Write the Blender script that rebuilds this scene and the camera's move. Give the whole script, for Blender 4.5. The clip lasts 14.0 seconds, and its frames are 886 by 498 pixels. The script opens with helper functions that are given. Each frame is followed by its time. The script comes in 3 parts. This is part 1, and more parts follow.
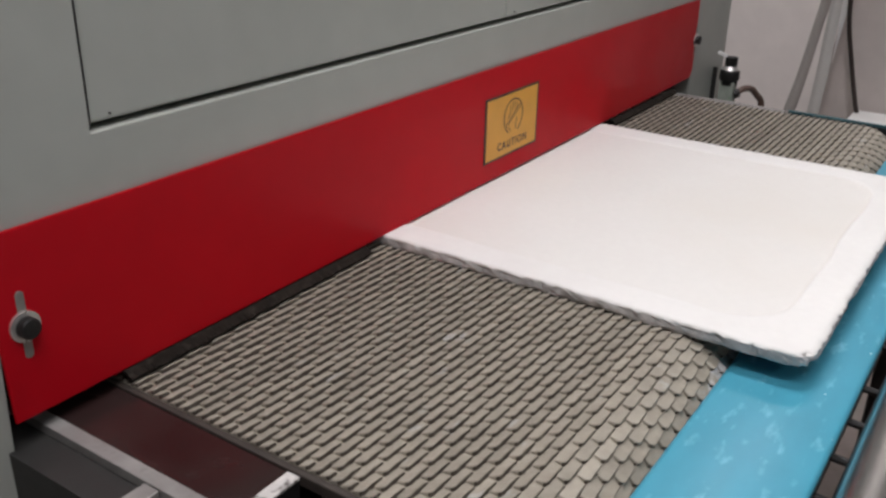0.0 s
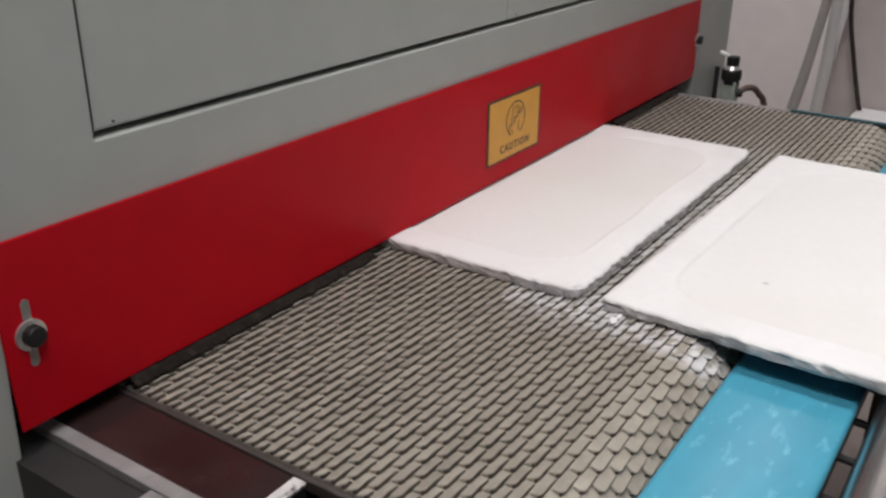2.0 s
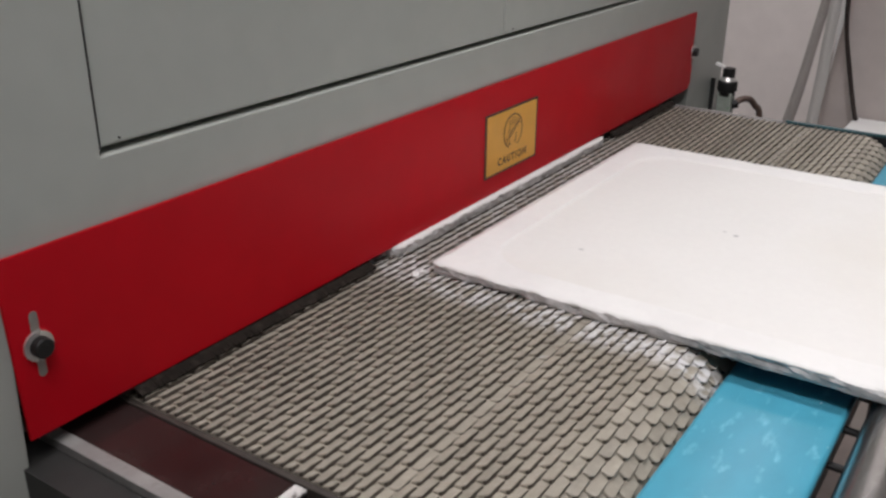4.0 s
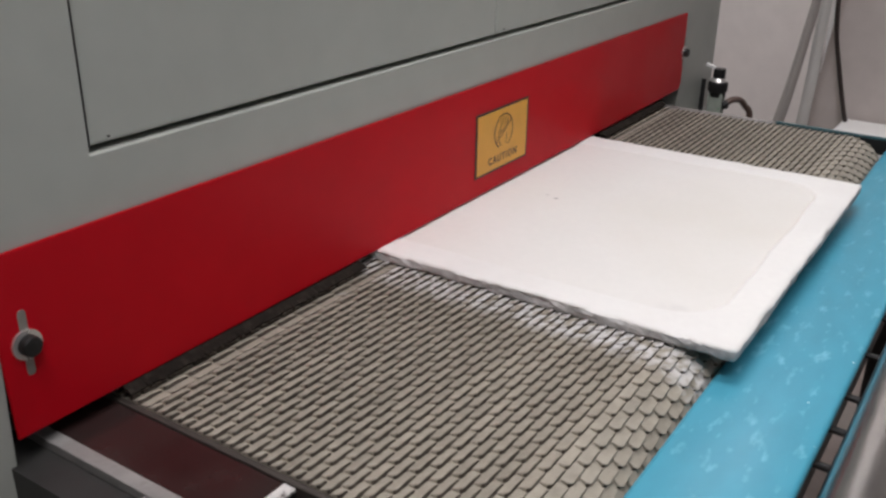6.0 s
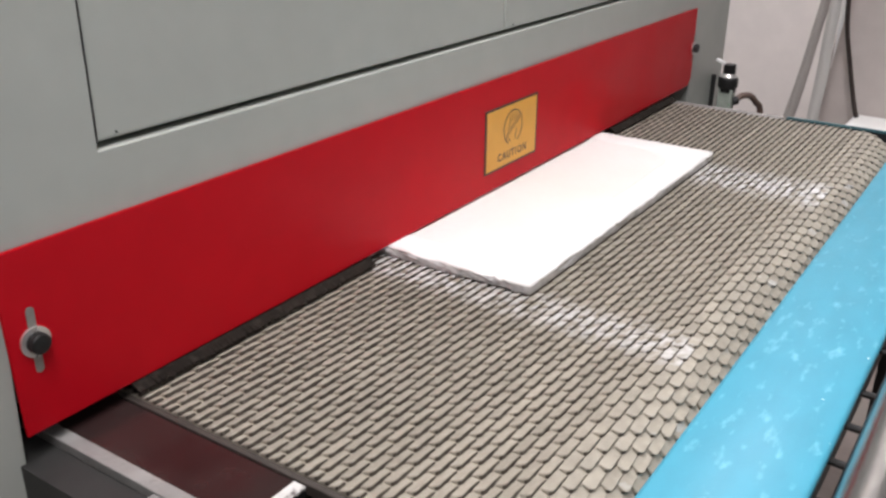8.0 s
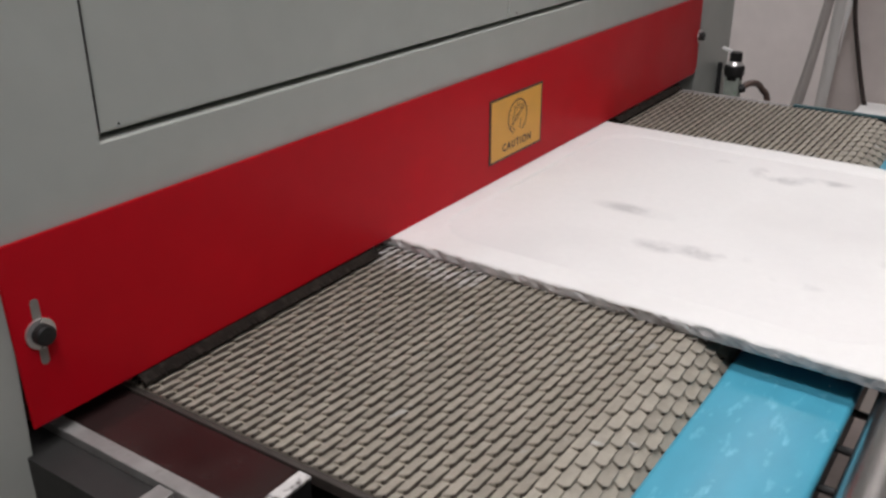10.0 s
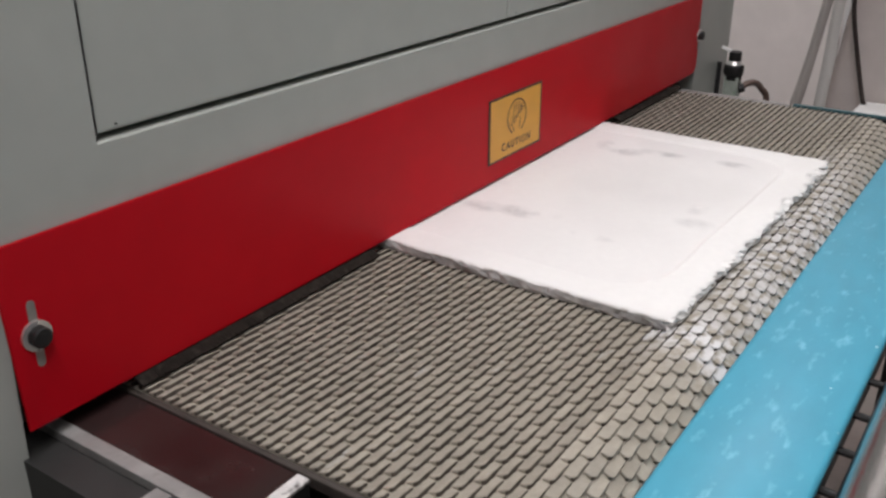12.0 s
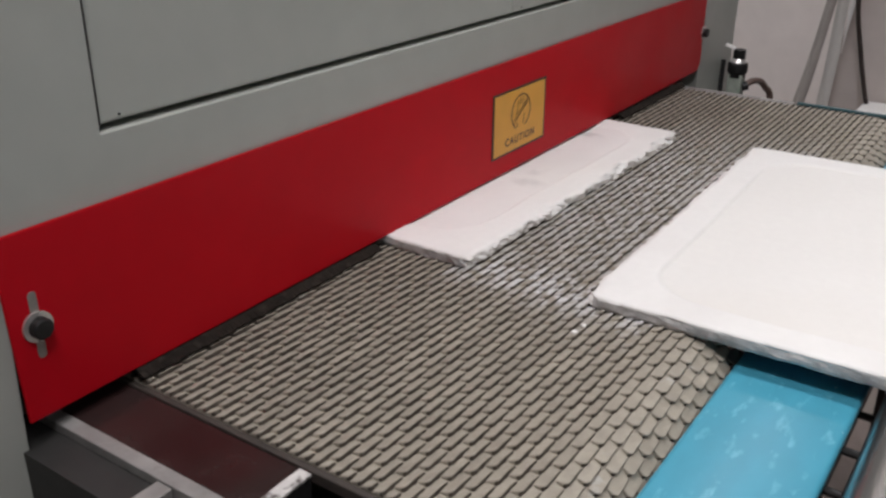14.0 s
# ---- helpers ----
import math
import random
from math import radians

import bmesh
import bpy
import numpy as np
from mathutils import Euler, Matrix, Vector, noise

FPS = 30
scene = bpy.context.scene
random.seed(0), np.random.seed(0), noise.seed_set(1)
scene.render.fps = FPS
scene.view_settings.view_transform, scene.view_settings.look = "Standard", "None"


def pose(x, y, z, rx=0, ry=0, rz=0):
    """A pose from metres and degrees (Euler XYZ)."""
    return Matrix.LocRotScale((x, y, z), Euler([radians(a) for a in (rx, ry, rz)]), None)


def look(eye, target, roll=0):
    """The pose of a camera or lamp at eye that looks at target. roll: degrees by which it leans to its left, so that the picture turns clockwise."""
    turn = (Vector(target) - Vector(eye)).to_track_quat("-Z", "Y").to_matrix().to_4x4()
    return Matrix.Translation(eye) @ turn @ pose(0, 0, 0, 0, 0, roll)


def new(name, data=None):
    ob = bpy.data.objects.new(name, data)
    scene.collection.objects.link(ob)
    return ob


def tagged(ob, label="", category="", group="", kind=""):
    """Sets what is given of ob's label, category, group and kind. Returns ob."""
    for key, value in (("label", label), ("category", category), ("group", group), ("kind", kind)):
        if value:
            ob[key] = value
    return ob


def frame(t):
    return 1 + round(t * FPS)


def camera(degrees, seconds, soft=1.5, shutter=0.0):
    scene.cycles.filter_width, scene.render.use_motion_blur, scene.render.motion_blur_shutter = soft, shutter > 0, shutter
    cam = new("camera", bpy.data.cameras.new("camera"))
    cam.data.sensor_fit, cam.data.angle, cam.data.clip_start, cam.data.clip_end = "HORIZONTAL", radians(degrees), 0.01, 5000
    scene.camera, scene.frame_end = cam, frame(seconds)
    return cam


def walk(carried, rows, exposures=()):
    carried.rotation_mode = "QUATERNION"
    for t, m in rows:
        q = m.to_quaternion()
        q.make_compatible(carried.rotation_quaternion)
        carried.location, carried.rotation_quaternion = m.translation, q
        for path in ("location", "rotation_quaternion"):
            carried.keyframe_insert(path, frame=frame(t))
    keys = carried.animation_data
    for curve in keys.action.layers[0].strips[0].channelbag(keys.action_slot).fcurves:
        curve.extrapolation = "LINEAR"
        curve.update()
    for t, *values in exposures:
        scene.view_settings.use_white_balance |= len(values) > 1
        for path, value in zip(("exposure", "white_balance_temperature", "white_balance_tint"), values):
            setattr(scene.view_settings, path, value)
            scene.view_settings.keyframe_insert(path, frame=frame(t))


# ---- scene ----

# ---- camera ----
cam = camera(52.0, 14.0, soft=2.6)
PATH = [
    (0, (-0.385, -0.574, 1.258), (1.138, 0.44, 0.451), 1.2),
    (0.5, (-0.385, -0.57, 1.265), (1.143, 0.431, 0.452), 1.7),
    (1, (-0.388, -0.573, 1.265), (1.137, 0.439, 0.458), 1.3),
    (1.5, (-0.387, -0.574, 1.258), (1.135, 0.449, 0.458), 0.7),
    (2, (-0.385, -0.574, 1.26), (1.135, 0.448, 0.456), 0.5),
    (2.5, (-0.388, -0.576, 1.263), (1.136, 0.444, 0.464), 0.5),
    (3, (-0.391, -0.579, 1.268), (1.133, 0.444, 0.474), 0.5),
    (5.5, (-0.4, -0.587, 1.271), (1.13, 0.437, 0.49), 0.5),
    (6, (-0.396, -0.586, 1.271), (1.139, 0.425, 0.482), 0.8),
    (6.5, (-0.396, -0.591, 1.268), (1.14, 0.424, 0.487), 0.4),
    (7, (-0.396, -0.585, 1.265), (1.142, 0.43, 0.486), 0.4),
    (7.5, (-0.395, -0.586, 1.267), (1.133, 0.436, 0.48), 0.4),
    (8, (-0.393, -0.582, 1.266), (1.131, 0.443, 0.475), 0.4),
    (10.5, (-0.389, -0.585, 1.263), (1.118, 0.452, 0.452), -0.3),
    (11, (-0.387, -0.583, 1.264), (1.118, 0.451, 0.449), -0.2),
    (11.5, (-0.388, -0.58, 1.263), (1.118, 0.455, 0.449), -0.2),
    (12, (-0.387, -0.581, 1.263), (1.123, 0.451, 0.454), -0.2),
    (12.5, (-0.387, -0.582, 1.255), (1.124, 0.457, 0.456), -0.8),
    (13, (-0.386, -0.582, 1.256), (1.121, 0.454, 0.447), -0.5),
    (13.5, (-0.385, -0.58, 1.262), (1.123, 0.448, 0.444), 0.2),
    (14, (-0.386, -0.575, 1.26), (1.122, 0.453, 0.443), 0.4),
]
walk(cam, [(t, look(eye, target, roll)) for t, eye, target, roll in PATH],
     [(0, 0.0), (6, 0.0), (6.5, 0.08), (7, 0.38), (7.5, 0.54), (8, 0.68), (8.3, 0.68), (8.8, 0.35), (9.3, 0.08), (10, 0.0), (11.5, 0.05),
      (12, 0.12), (12.5, 0.22), (13, 0.42), (13.2, 0.3), (13.5, 0.0), (14, -0.05)])

# ---- light ----
world = bpy.data.worlds.new("world")
scene.world = world
world.use_nodes = True
world.node_tree.nodes["Background"].inputs[0].default_value = (0.75, 0.8, 0.85, 1)
world.node_tree.nodes["Background"].inputs[1].default_value = 0.3
# x, y, watts and turn of the strip lamps on the ceiling
LAMPS = [(0.5, 0.1, 42.0, 90), (2.5, 0.3, 17.0, 90), (-0.7, -0.9, 34.0, 90), (-0.8, -3.2, 14.0, 0), (2.3, 2.6, 6.0, 0)]

# ---- plan, metres ----
BELT_Z = 0.85          # top of the belt's scales
SPEED = 0.1147         # belt
BOARD_SPEED = 0.1138   # the boards slip a little
BELT_X0, BELT_X1 = 0.008, 1.236
NOSE_Y, NOSE_R = -0.337, 0.0565
ROWS, ROW, SPLICE, LEAD = 200, 0.0099, -38, -0.0015
RUN = (ROWS * ROW - 2 * math.pi * NOSE_R) / 2
SCALE_H = 0.0053
NOSE_Z = BELT_Z - SCALE_H - NOSE_R
GUARD = (-0.092, 1.332, 0.8585, 1.009)


# ---- materials ----
def material(name, colour, rough=0.6, metal=0.0, grain=40.0, vary=0.12, bump=0.1, bump_scale=None, spots=None,
             spot_scale=6.0, spot_edge=(0.55, 0.7), spot_rough=None, random_part=0.0, coat=0.0, stretch=(1, 1, 1), spec=0.5, blots=(), specks=None, dust=None):
    """A surface with coarse and fine variation, optional spots of another colour (stains, sheen), and fine relief."""
    m = bpy.data.materials.new(name)
    m.use_nodes = True
    n, l = m.node_tree.nodes, m.node_tree.links
    b = n["Principled BSDF"]
    tc = n.new("ShaderNodeTexCoord")
    mp = n.new("ShaderNodeMapping")
    mp.inputs["Scale"].default_value = stretch
    l.new(tc.outputs["Object"], mp.inputs["Vector"])
    info = n.new("ShaderNodeObjectInfo")
    if random_part:
        shift = n.new("ShaderNodeCombineXYZ")
        spread = n.new("ShaderNodeMath")
        spread.operation = "MULTIPLY"
        spread.inputs[1].default_value = 40.0
        l.new(info.outputs["Random"], spread.inputs[0])
        l.new(spread.outputs[0], shift.inputs[0]), l.new(spread.outputs[0], shift.inputs[2])
        l.new(shift.outputs[0], mp.inputs["Location"])

    def noise_tex(scale, detail=4.0):
        t = n.new("ShaderNodeTexNoise")
        t.inputs["Scale"].default_value, t.inputs["Detail"].default_value = scale, detail
        l.new(mp.outputs["Vector"], t.inputs["Vector"])
        return t.outputs["Fac"]

    def rng(sock, a, c, lo=0.3, hi=0.7):
        r = n.new("ShaderNodeMapRange")
        for i, v in enumerate((lo, hi, a, c)):
            r.inputs[i + 1].default_value = v
        l.new(sock, r.inputs[0])
        return r.outputs[0]

    def times(a, c):
        t = n.new("ShaderNodeMath")
        t.operation = "MULTIPLY"
        l.new(a, t.inputs[0]), l.new(c, t.inputs[1])
        return t.outputs[0]

    value = times(rng(noise_tex(grain), 1 - vary, 1 + vary), rng(noise_tex(grain / 12), 1 - vary, 1 + vary))
    if random_part:
        value = times(value, rng(info.outputs["Random"], 1 - random_part, 1 + random_part, 0, 1))
    hsv = n.new("ShaderNodeHueSaturation")
    hsv.inputs["Color"].default_value = (*colour, 1)
    l.new(value, hsv.inputs["Value"])
    out = hsv.outputs[0]
    rough_out = rng(noise_tex(grain / 3), max(0.02, rough - 0.08), min(1, rough + 0.08))
    if spots:
        mix = n.new("ShaderNodeMix")
        mix.data_type = "RGBA"
        mask = rng(noise_tex(spot_scale, 6.0), 0, 1, *spot_edge)
        l.new(mask, mix.inputs[0]), l.new(out, mix.inputs[6])
        mix.inputs[7].default_value = (*spots, 1)
        out = mix.outputs[2]
        if spot_rough is not None:
            mr = n.new("ShaderNodeMix")
            l.new(mask, mr.inputs[0]), l.new(rough_out, mr.inputs[2])
            mr.inputs[3].default_value = spot_rough
            rough_out = mr.outputs[0]
    if dust:
        # pale tracks lengthways (dust, painted sheen): colour, then x, half width and strength of each
        sep = n.new("ShaderNodeSeparateXYZ")
        l.new(tc.outputs["Object"], sep.inputs[0])
        flaky = rng(noise_tex(75, 2.0), 0.0, 1.0, 0.40, 0.56)
        for dx, dw, power in dust[1:]:
            away = n.new("ShaderNodeMath")
            away.operation = "SUBTRACT"
            away.inputs[1].default_value = dx
            l.new(sep.outputs[0], away.inputs[0])
            size = n.new("ShaderNodeMath")
            size.operation = "ABSOLUTE"
            l.new(away.outputs[0], size.inputs[0])
            mix = n.new("ShaderNodeMix")
            mix.data_type = "RGBA"
            l.new(times(rng(size.outputs[0], power, 0.0, dw * 0.35, dw), flaky), mix.inputs[0])
            l.new(out, mix.inputs[6])
            mix.inputs[7].default_value = (*dust[0], 1)
            out = mix.outputs[2]
    if blots:
        # single stains: x, y, half length, half width, each broken up by noise
        grainy = rng(noise_tex(26, 5.0), 0.0, 1.0, 0.38, 0.62)
        colour_blot = (0.40, 0.385, 0.38, 1)
        for bx, by, rx, ry, power in blots:
            place = n.new("ShaderNodeMapping")
            place.inputs["Location"].default_value = (-bx / rx, -by / ry, 0)
            place.inputs["Scale"].default_value = (1 / rx, 1 / ry, 0)
            l.new(tc.outputs["Object"], place.inputs["Vector"])
            dist = n.new("ShaderNodeVectorMath")
            dist.operation = "LENGTH"
            l.new(place.outputs[0], dist.inputs[0])
            mix = n.new("ShaderNodeMix")
            mix.data_type = "RGBA"
            soft_edge = rng(dist.outputs["Value"], power, 0.0, 0.35, 1.0)
            l.new(times(soft_edge, grainy) if rx > 0.006 else soft_edge, mix.inputs[0])
            l.new(out, mix.inputs[6])
            mix.inputs[7].default_value = colour_blot
            out = mix.outputs[2]
    if specks:
        # scattered small flecks: colour, cells a metre, size, share kept
        vor = n.new("ShaderNodeTexVoronoi")
        vor.voronoi_dimensions = "2D"
        vor.inputs["Scale"].default_value = specks[1]
        l.new(tc.outputs["Object"], vor.inputs["Vector"])
        keep = n.new("ShaderNodeSeparateColor")
        l.new(vor.outputs["Color"], keep.inputs[0])
        mix = n.new("ShaderNodeMix")
        mix.data_type = "RGBA"
        l.new(times(rng(vor.outputs["Distance"], 1, 0, specks[2] * 0.7, specks[2]), rng(keep.outputs[0], 1, 0, specks[3], specks[3] + 0.02)), mix.inputs[0])
        l.new(out, mix.inputs[6])
        mix.inputs[7].default_value = (*specks[0], 1)
        out = mix.outputs[2]
    l.new(out, b.inputs["Base Color"])
    l.new(rough_out, b.inputs["Roughness"])
    b.inputs["Metallic"].default_value = metal
    b.inputs["Coat Weight"].default_value = coat
    b.inputs["Specular IOR Level"].default_value = spec
    if bump:
        bp = n.new("ShaderNodeBump")
        bp.inputs["Strength"].default_value = bump
        bp.inputs["Distance"].default_value = 0.002
        l.new(noise_tex(bump_scale or grain * 4), bp.inputs["Height"])
        l.new(bp.outputs[0], b.inputs["Normal"])
    return m


def glow(name, colour, strength):
    m = bpy.data.materials.new(name)
    m.use_nodes = True
    b = m.node_tree.nodes["Principled BSDF"]
    b.inputs["Base Color"].default_value = (*colour, 1)
    b.inputs["Emission Color"].default_value = (*colour, 1)
    b.inputs["Emission Strength"].default_value = strength
    return m


M_GREY = material("grey_machine_paint", (0.385, 0.398, 0.366), 0.42, grain=25, vary=0.03, bump=0.04, bump_scale=500)
M_RED = material("red_guard_paint", (0.49, 0.0042, 0.0125), 0.40, spec=0.09, grain=20, vary=0.04, bump=0.03, bump_scale=400, coat=0.0)
# its pale glossy spots put small glints into the belt's colour
M_BELT = material("tan_rubber_belt", (0.318, 0.284, 0.233), 0.5, grain=60, vary=0.12, bump=0.15, bump_scale=900,
                  spots=(0.46, 0.45, 0.43), spot_scale=24, spot_edge=(0.64, 0.72), spot_rough=0.22, random_part=0.06)
# the last variant paints a wide pale sheen beside a dust track
M_BELT_TRACKS, M_BELT_TRACK, M_BELT_SHEEN = (
    material("dusty_" + kind + "_belt", (0.318, 0.284, 0.233), 0.48, grain=60, vary=0.12, bump=0.15, bump_scale=900, random_part=0.06, dust=((0.72, 0.71, 0.72), *tracks))
    for kind, tracks in (("two_track", ((0.343, 0.040, 0.55), (0.862, 0.065, 0.8))), ("one_track", ((0.343, 0.036, 0.75),)), ("sheen", ((0.36, 0.05, 0.7), (0.66, 0.40, 0.6)))))
# grime and crevice shade, both put into the colour of the scale fronts
M_SCALE_FRONT = material("grimy_shaded_scale_front", (0.070, 0.056, 0.046), 0.7, grain=60, vary=0.12, bump=0.15)
M_BOARD_RIM = material("white_board_rim", (0.765, 0.745, 0.725), 0.9, grain=90, vary=0.015, bump=0.15, bump_scale=700,
                       spots=(0.72, 0.695, 0.675), spot_scale=9, spot_edge=(0.52, 0.75))
M_BOARD = material("white_fibre_board", (0.745, 0.722, 0.695), 0.9, grain=90, vary=0.012, bump=0.12, bump_scale=700,
                   spots=(0.70, 0.662, 0.615), spot_scale=2.2, spot_edge=(0.5, 0.75))
M_BOARD_STAIN = material("stained_white_fibre_board", (0.75, 0.728, 0.71), 0.9, grain=90, vary=0.012, bump=0.12, bump_scale=700,
                         spots=(0.66, 0.635, 0.62), spot_scale=3.0, spot_edge=(0.5, 0.75),
                         blots=((0.185, 0.000, 0.028, 0.022, 0.8), (0.168, -0.035, 0.022, 0.03, 0.8), (0.188, -0.084, 0.018, 0.045, 0.7), (0.199, -0.183, 0.016, 0.028, 0.75),
                                (-0.045, 0.085, 0.02, 0.06, 0.6), (-0.132, 0.018, 0.022, 0.032, 0.75), (-0.124, -0.03, 0.02, 0.035, 0.8), (-0.112, -0.064, 0.014, 0.022, 0.7),
                                (-0.143, -0.138, 0.012, 0.03, 0.6), (0.006, -0.206, 0.022, 0.016, 0.6), (-0.040, -0.222, 0.02, 0.03, 0.45), (0.197, 0.061, 0.012, 0.02, 0.5)))
M_BOARD_SPOT = material("spotted_white_fibre_board", (0.745, 0.722, 0.695), 0.9, grain=90, vary=0.012, bump=0.12, bump_scale=700,
                        spots=(0.69, 0.655, 0.605), spot_scale=2.2, spot_edge=(0.5, 0.75),
                        blots=((-0.009, 0.037, 0.0045, 0.0045, 0.9), (-0.153, 0.171, 0.0035, 0.0045, 0.7), (-0.003, 0.0525, 0.0035, 0.004, 0.5), (0.192, 0.278, 0.02, 0.006, 0.7),
                               (-0.235, -0.21, 0.02, 0.03, 0.35)))
M_BOARD_EDGE = material("broken_board_edge", (0.47, 0.455, 0.45), 0.95, grain=70, vary=0.22, bump=0.6, bump_scale=350,
                        spots=(0.30, 0.29, 0.285), spot_scale=40, spot_edge=(0.55, 0.7))
M_TEAL = material("teal_beam_paint", (0.057, 0.295, 0.41), 0.38, grain=18, vary=0.05, bump=0.06, bump_scale=220,
                  spots=(0.19, 0.50, 0.63), spot_scale=38, spot_edge=(0.57, 0.8), stretch=(1, 2.6, 1), specks=((0.8, 0.88, 0.9), 30, 0.036, 0.06))
M_TEAL_DARK = material("teal_rail_paint", (0.022, 0.078, 0.09), 0.45, grain=18, vary=0.08, bump=0.06)
M_BED = material("brown_stained_steel", (0.036, 0.018, 0.0175), 0.22, 0.3, grain=30, vary=0.2, bump=0.03,
                 spots=(0.06, 0.045, 0.042), spot_scale=7, spot_edge=(0.5, 0.75))
# near-black colour of the strip that plays the shade under the guard
M_GUARD_SHADE = material("under_guard_shade", (0.016, 0.012, 0.0095), 0.9, grain=90, vary=0.3, bump=0.5, spots=(0.036, 0.029, 0.024), spot_scale=120, spot_edge=(0.5, 0.7), spec=0.15)
M_LIP = material("brown_belt_lip", (0.038, 0.029, 0.024), 0.65, grain=50, vary=0.2, bump=0.15)
M_FLANGE = material("worn_pale_steel", (0.25, 0.238, 0.23), 0.5, 0.2, grain=50, vary=0.16, bump=0.2,
                    spots=(0.16, 0.14, 0.13), spot_scale=30, spot_edge=(0.62, 0.7))
M_WORN_WHITE = material("chipped_white_paint", (0.60, 0.57, 0.55), 0.7, grain=70, vary=0.15, bump=0.4,
                        spots=(0.10, 0.085, 0.08), spot_scale=60, spot_edge=(0.5, 0.58))
M_DARK = material("dark_steel", (0.035, 0.034, 0.034), 0.5, 0.6, grain=40, vary=0.2, bump=0.1)
M_DARK_GREY = material("dark_grey_sheet", (0.030, 0.027, 0.026), 0.5, 0.1, grain=30, vary=0.12, bump=0.06)
M_SIDE = material("dark_side_sheet", (0.020, 0.019, 0.018), 0.6, grain=30, vary=0.15, bump=0.06)
M_STEEL = material("galvanised_steel", (0.52, 0.50, 0.49), 0.24, 0.95, grain=30, vary=0.14, bump=0.12,
                   spots=(0.20, 0.18, 0.17), spot_scale=22, spot_edge=(0.5, 0.7), stretch=(0.25, 2.5, 2.5))
M_SLOT = material("dull_slot_steel", (0.27, 0.245, 0.225), 0.5, 0.3, grain=80, vary=0.2, bump=0.1)
M_ZINC = material("zinc_washer", (0.60, 0.575, 0.555), 0.28, 0.7, grain=120, vary=0.08, bump=0.05)
M_BLACK = material("black_plastic", (0.006, 0.0055, 0.0055), 0.5, grain=60, vary=0.15, bump=0.05)
M_BROWN_HOSE = material("brown_hose", (0.13, 0.085, 0.07), 0.5, grain=60, vary=0.15, bump=0.05)
M_GREEN = material("grey_green_casting", (0.28, 0.31, 0.27), 0.5, grain=80, vary=0.1, bump=0.1,
                   spots=(0.06, 0.30, 0.10), spot_scale=60, spot_edge=(0.6, 0.68))
M_YELLOW = material("amber_sticker", (0.72, 0.36, 0.045), 0.45, grain=30, vary=0.05, bump=0.02)
M_INK = material("dark_ink", (0.028, 0.016, 0.01), 0.5, grain=60, vary=0.1, bump=0)
M_WALL = material("off_white_plaster", (0.82, 0.76, 0.735), 0.85, grain=14, vary=0.03, bump=0.15, bump_scale=160)
# dark so that the walls out of view bounce little light
M_WALL_UNSEEN = material("unseen_wall_grey", (0.14, 0.14, 0.137), 0.85, grain=14, vary=0.05, bump=0.15, bump_scale=160)
M_CEIL = material("ceiling_paint", (0.30, 0.30, 0.295), 0.9, grain=14, vary=0.03, bump=0.1)
M_FLOOR = material("brown_concrete", (0.27, 0.215, 0.195), 0.6, grain=16, vary=0.14, bump=0.2,
                   spots=(0.28, 0.245, 0.22), spot_scale=3, spot_edge=(0.5, 0.7))
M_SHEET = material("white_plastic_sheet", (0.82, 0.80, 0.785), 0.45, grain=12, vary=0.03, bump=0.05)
# shaded and half-shaded copies of the white sheet, for its folds
M_SHEET_SHADE = material("shaded_plastic_sheet", (0.45, 0.415, 0.395), 0.5, grain=12, vary=0.04, bump=0.05)
M_SHEET_HALF_SHADE = material("half_shaded_plastic_sheet", (0.60, 0.575, 0.555), 0.45, grain=12, vary=0.03, bump=0.05)
M_BROWN_CABLE = material("dark_brown_cable", (0.028, 0.018, 0.015), 0.5, grain=50, vary=0.1, bump=0)
M_BAG = material("pinkish_grey_cloth", (0.58, 0.515, 0.49), 0.85, grain=20, vary=0.04, bump=0.25, bump_scale=600)
M_TUBE = glow("lamp_tube", (1.0, 0.97, 0.92), 6.0)


# ---- mesh helpers ----
def box(bm, x0, x1, y0, y1, z0, z1, bevel=0.0, seg=2):
    """Adds a box to bm, with rounded edges when bevel is given."""
    made = bmesh.ops.create_cube(bm, size=1.0, matrix=Matrix.Translation(((x0 + x1) / 2, (y0 + y1) / 2, (z0 + z1) / 2))
                                 @ Matrix.Diagonal((x1 - x0, y1 - y0, z1 - z0, 1)))
    if bevel:
        edges = list({e for v in made["verts"] for e in v.link_edges})
        bmesh.ops.bevel(bm, geom=edges, offset=bevel, segments=seg, affect="EDGES", profile=0.5)
    return bm


def rod(bm, a, c, r, seg=16, r2=None):
    """Adds a closed cylinder or cone from a to c."""
    a, c = Vector(a), Vector(c)
    m = Matrix.Translation((a + c) / 2) @ (c - a).to_track_quat("Z", "Y").to_matrix().to_4x4()
    bmesh.ops.create_cone(bm, cap_ends=True, segments=seg, radius1=r, radius2=r if r2 is None else r2, depth=(c - a).length, matrix=m)
    return bm


def tube(bm, pts, r, seg=10):
    """Adds a bent tube through the points."""
    pts = [Vector(p) for p in pts]
    rings = []
    for i, p in enumerate(pts):
        d = (pts[min(i + 1, len(pts) - 1)] - pts[max(i - 1, 0)]).normalized()
        q = d.to_track_quat("Z", "Y")
        rings.append([bm.verts.new(p + q @ Vector((r * math.cos(k * 2 * math.pi / seg), r * math.sin(k * 2 * math.pi / seg), 0))) for k in range(seg)])
    for a, c in zip(rings, rings[1:]):
        for k in range(seg):
            bm.faces.new((a[k], a[(k + 1) % seg], c[(k + 1) % seg], c[k]))
    bm.faces.new(rings[0][::-1]), bm.faces.new(rings[-1])
    return bm


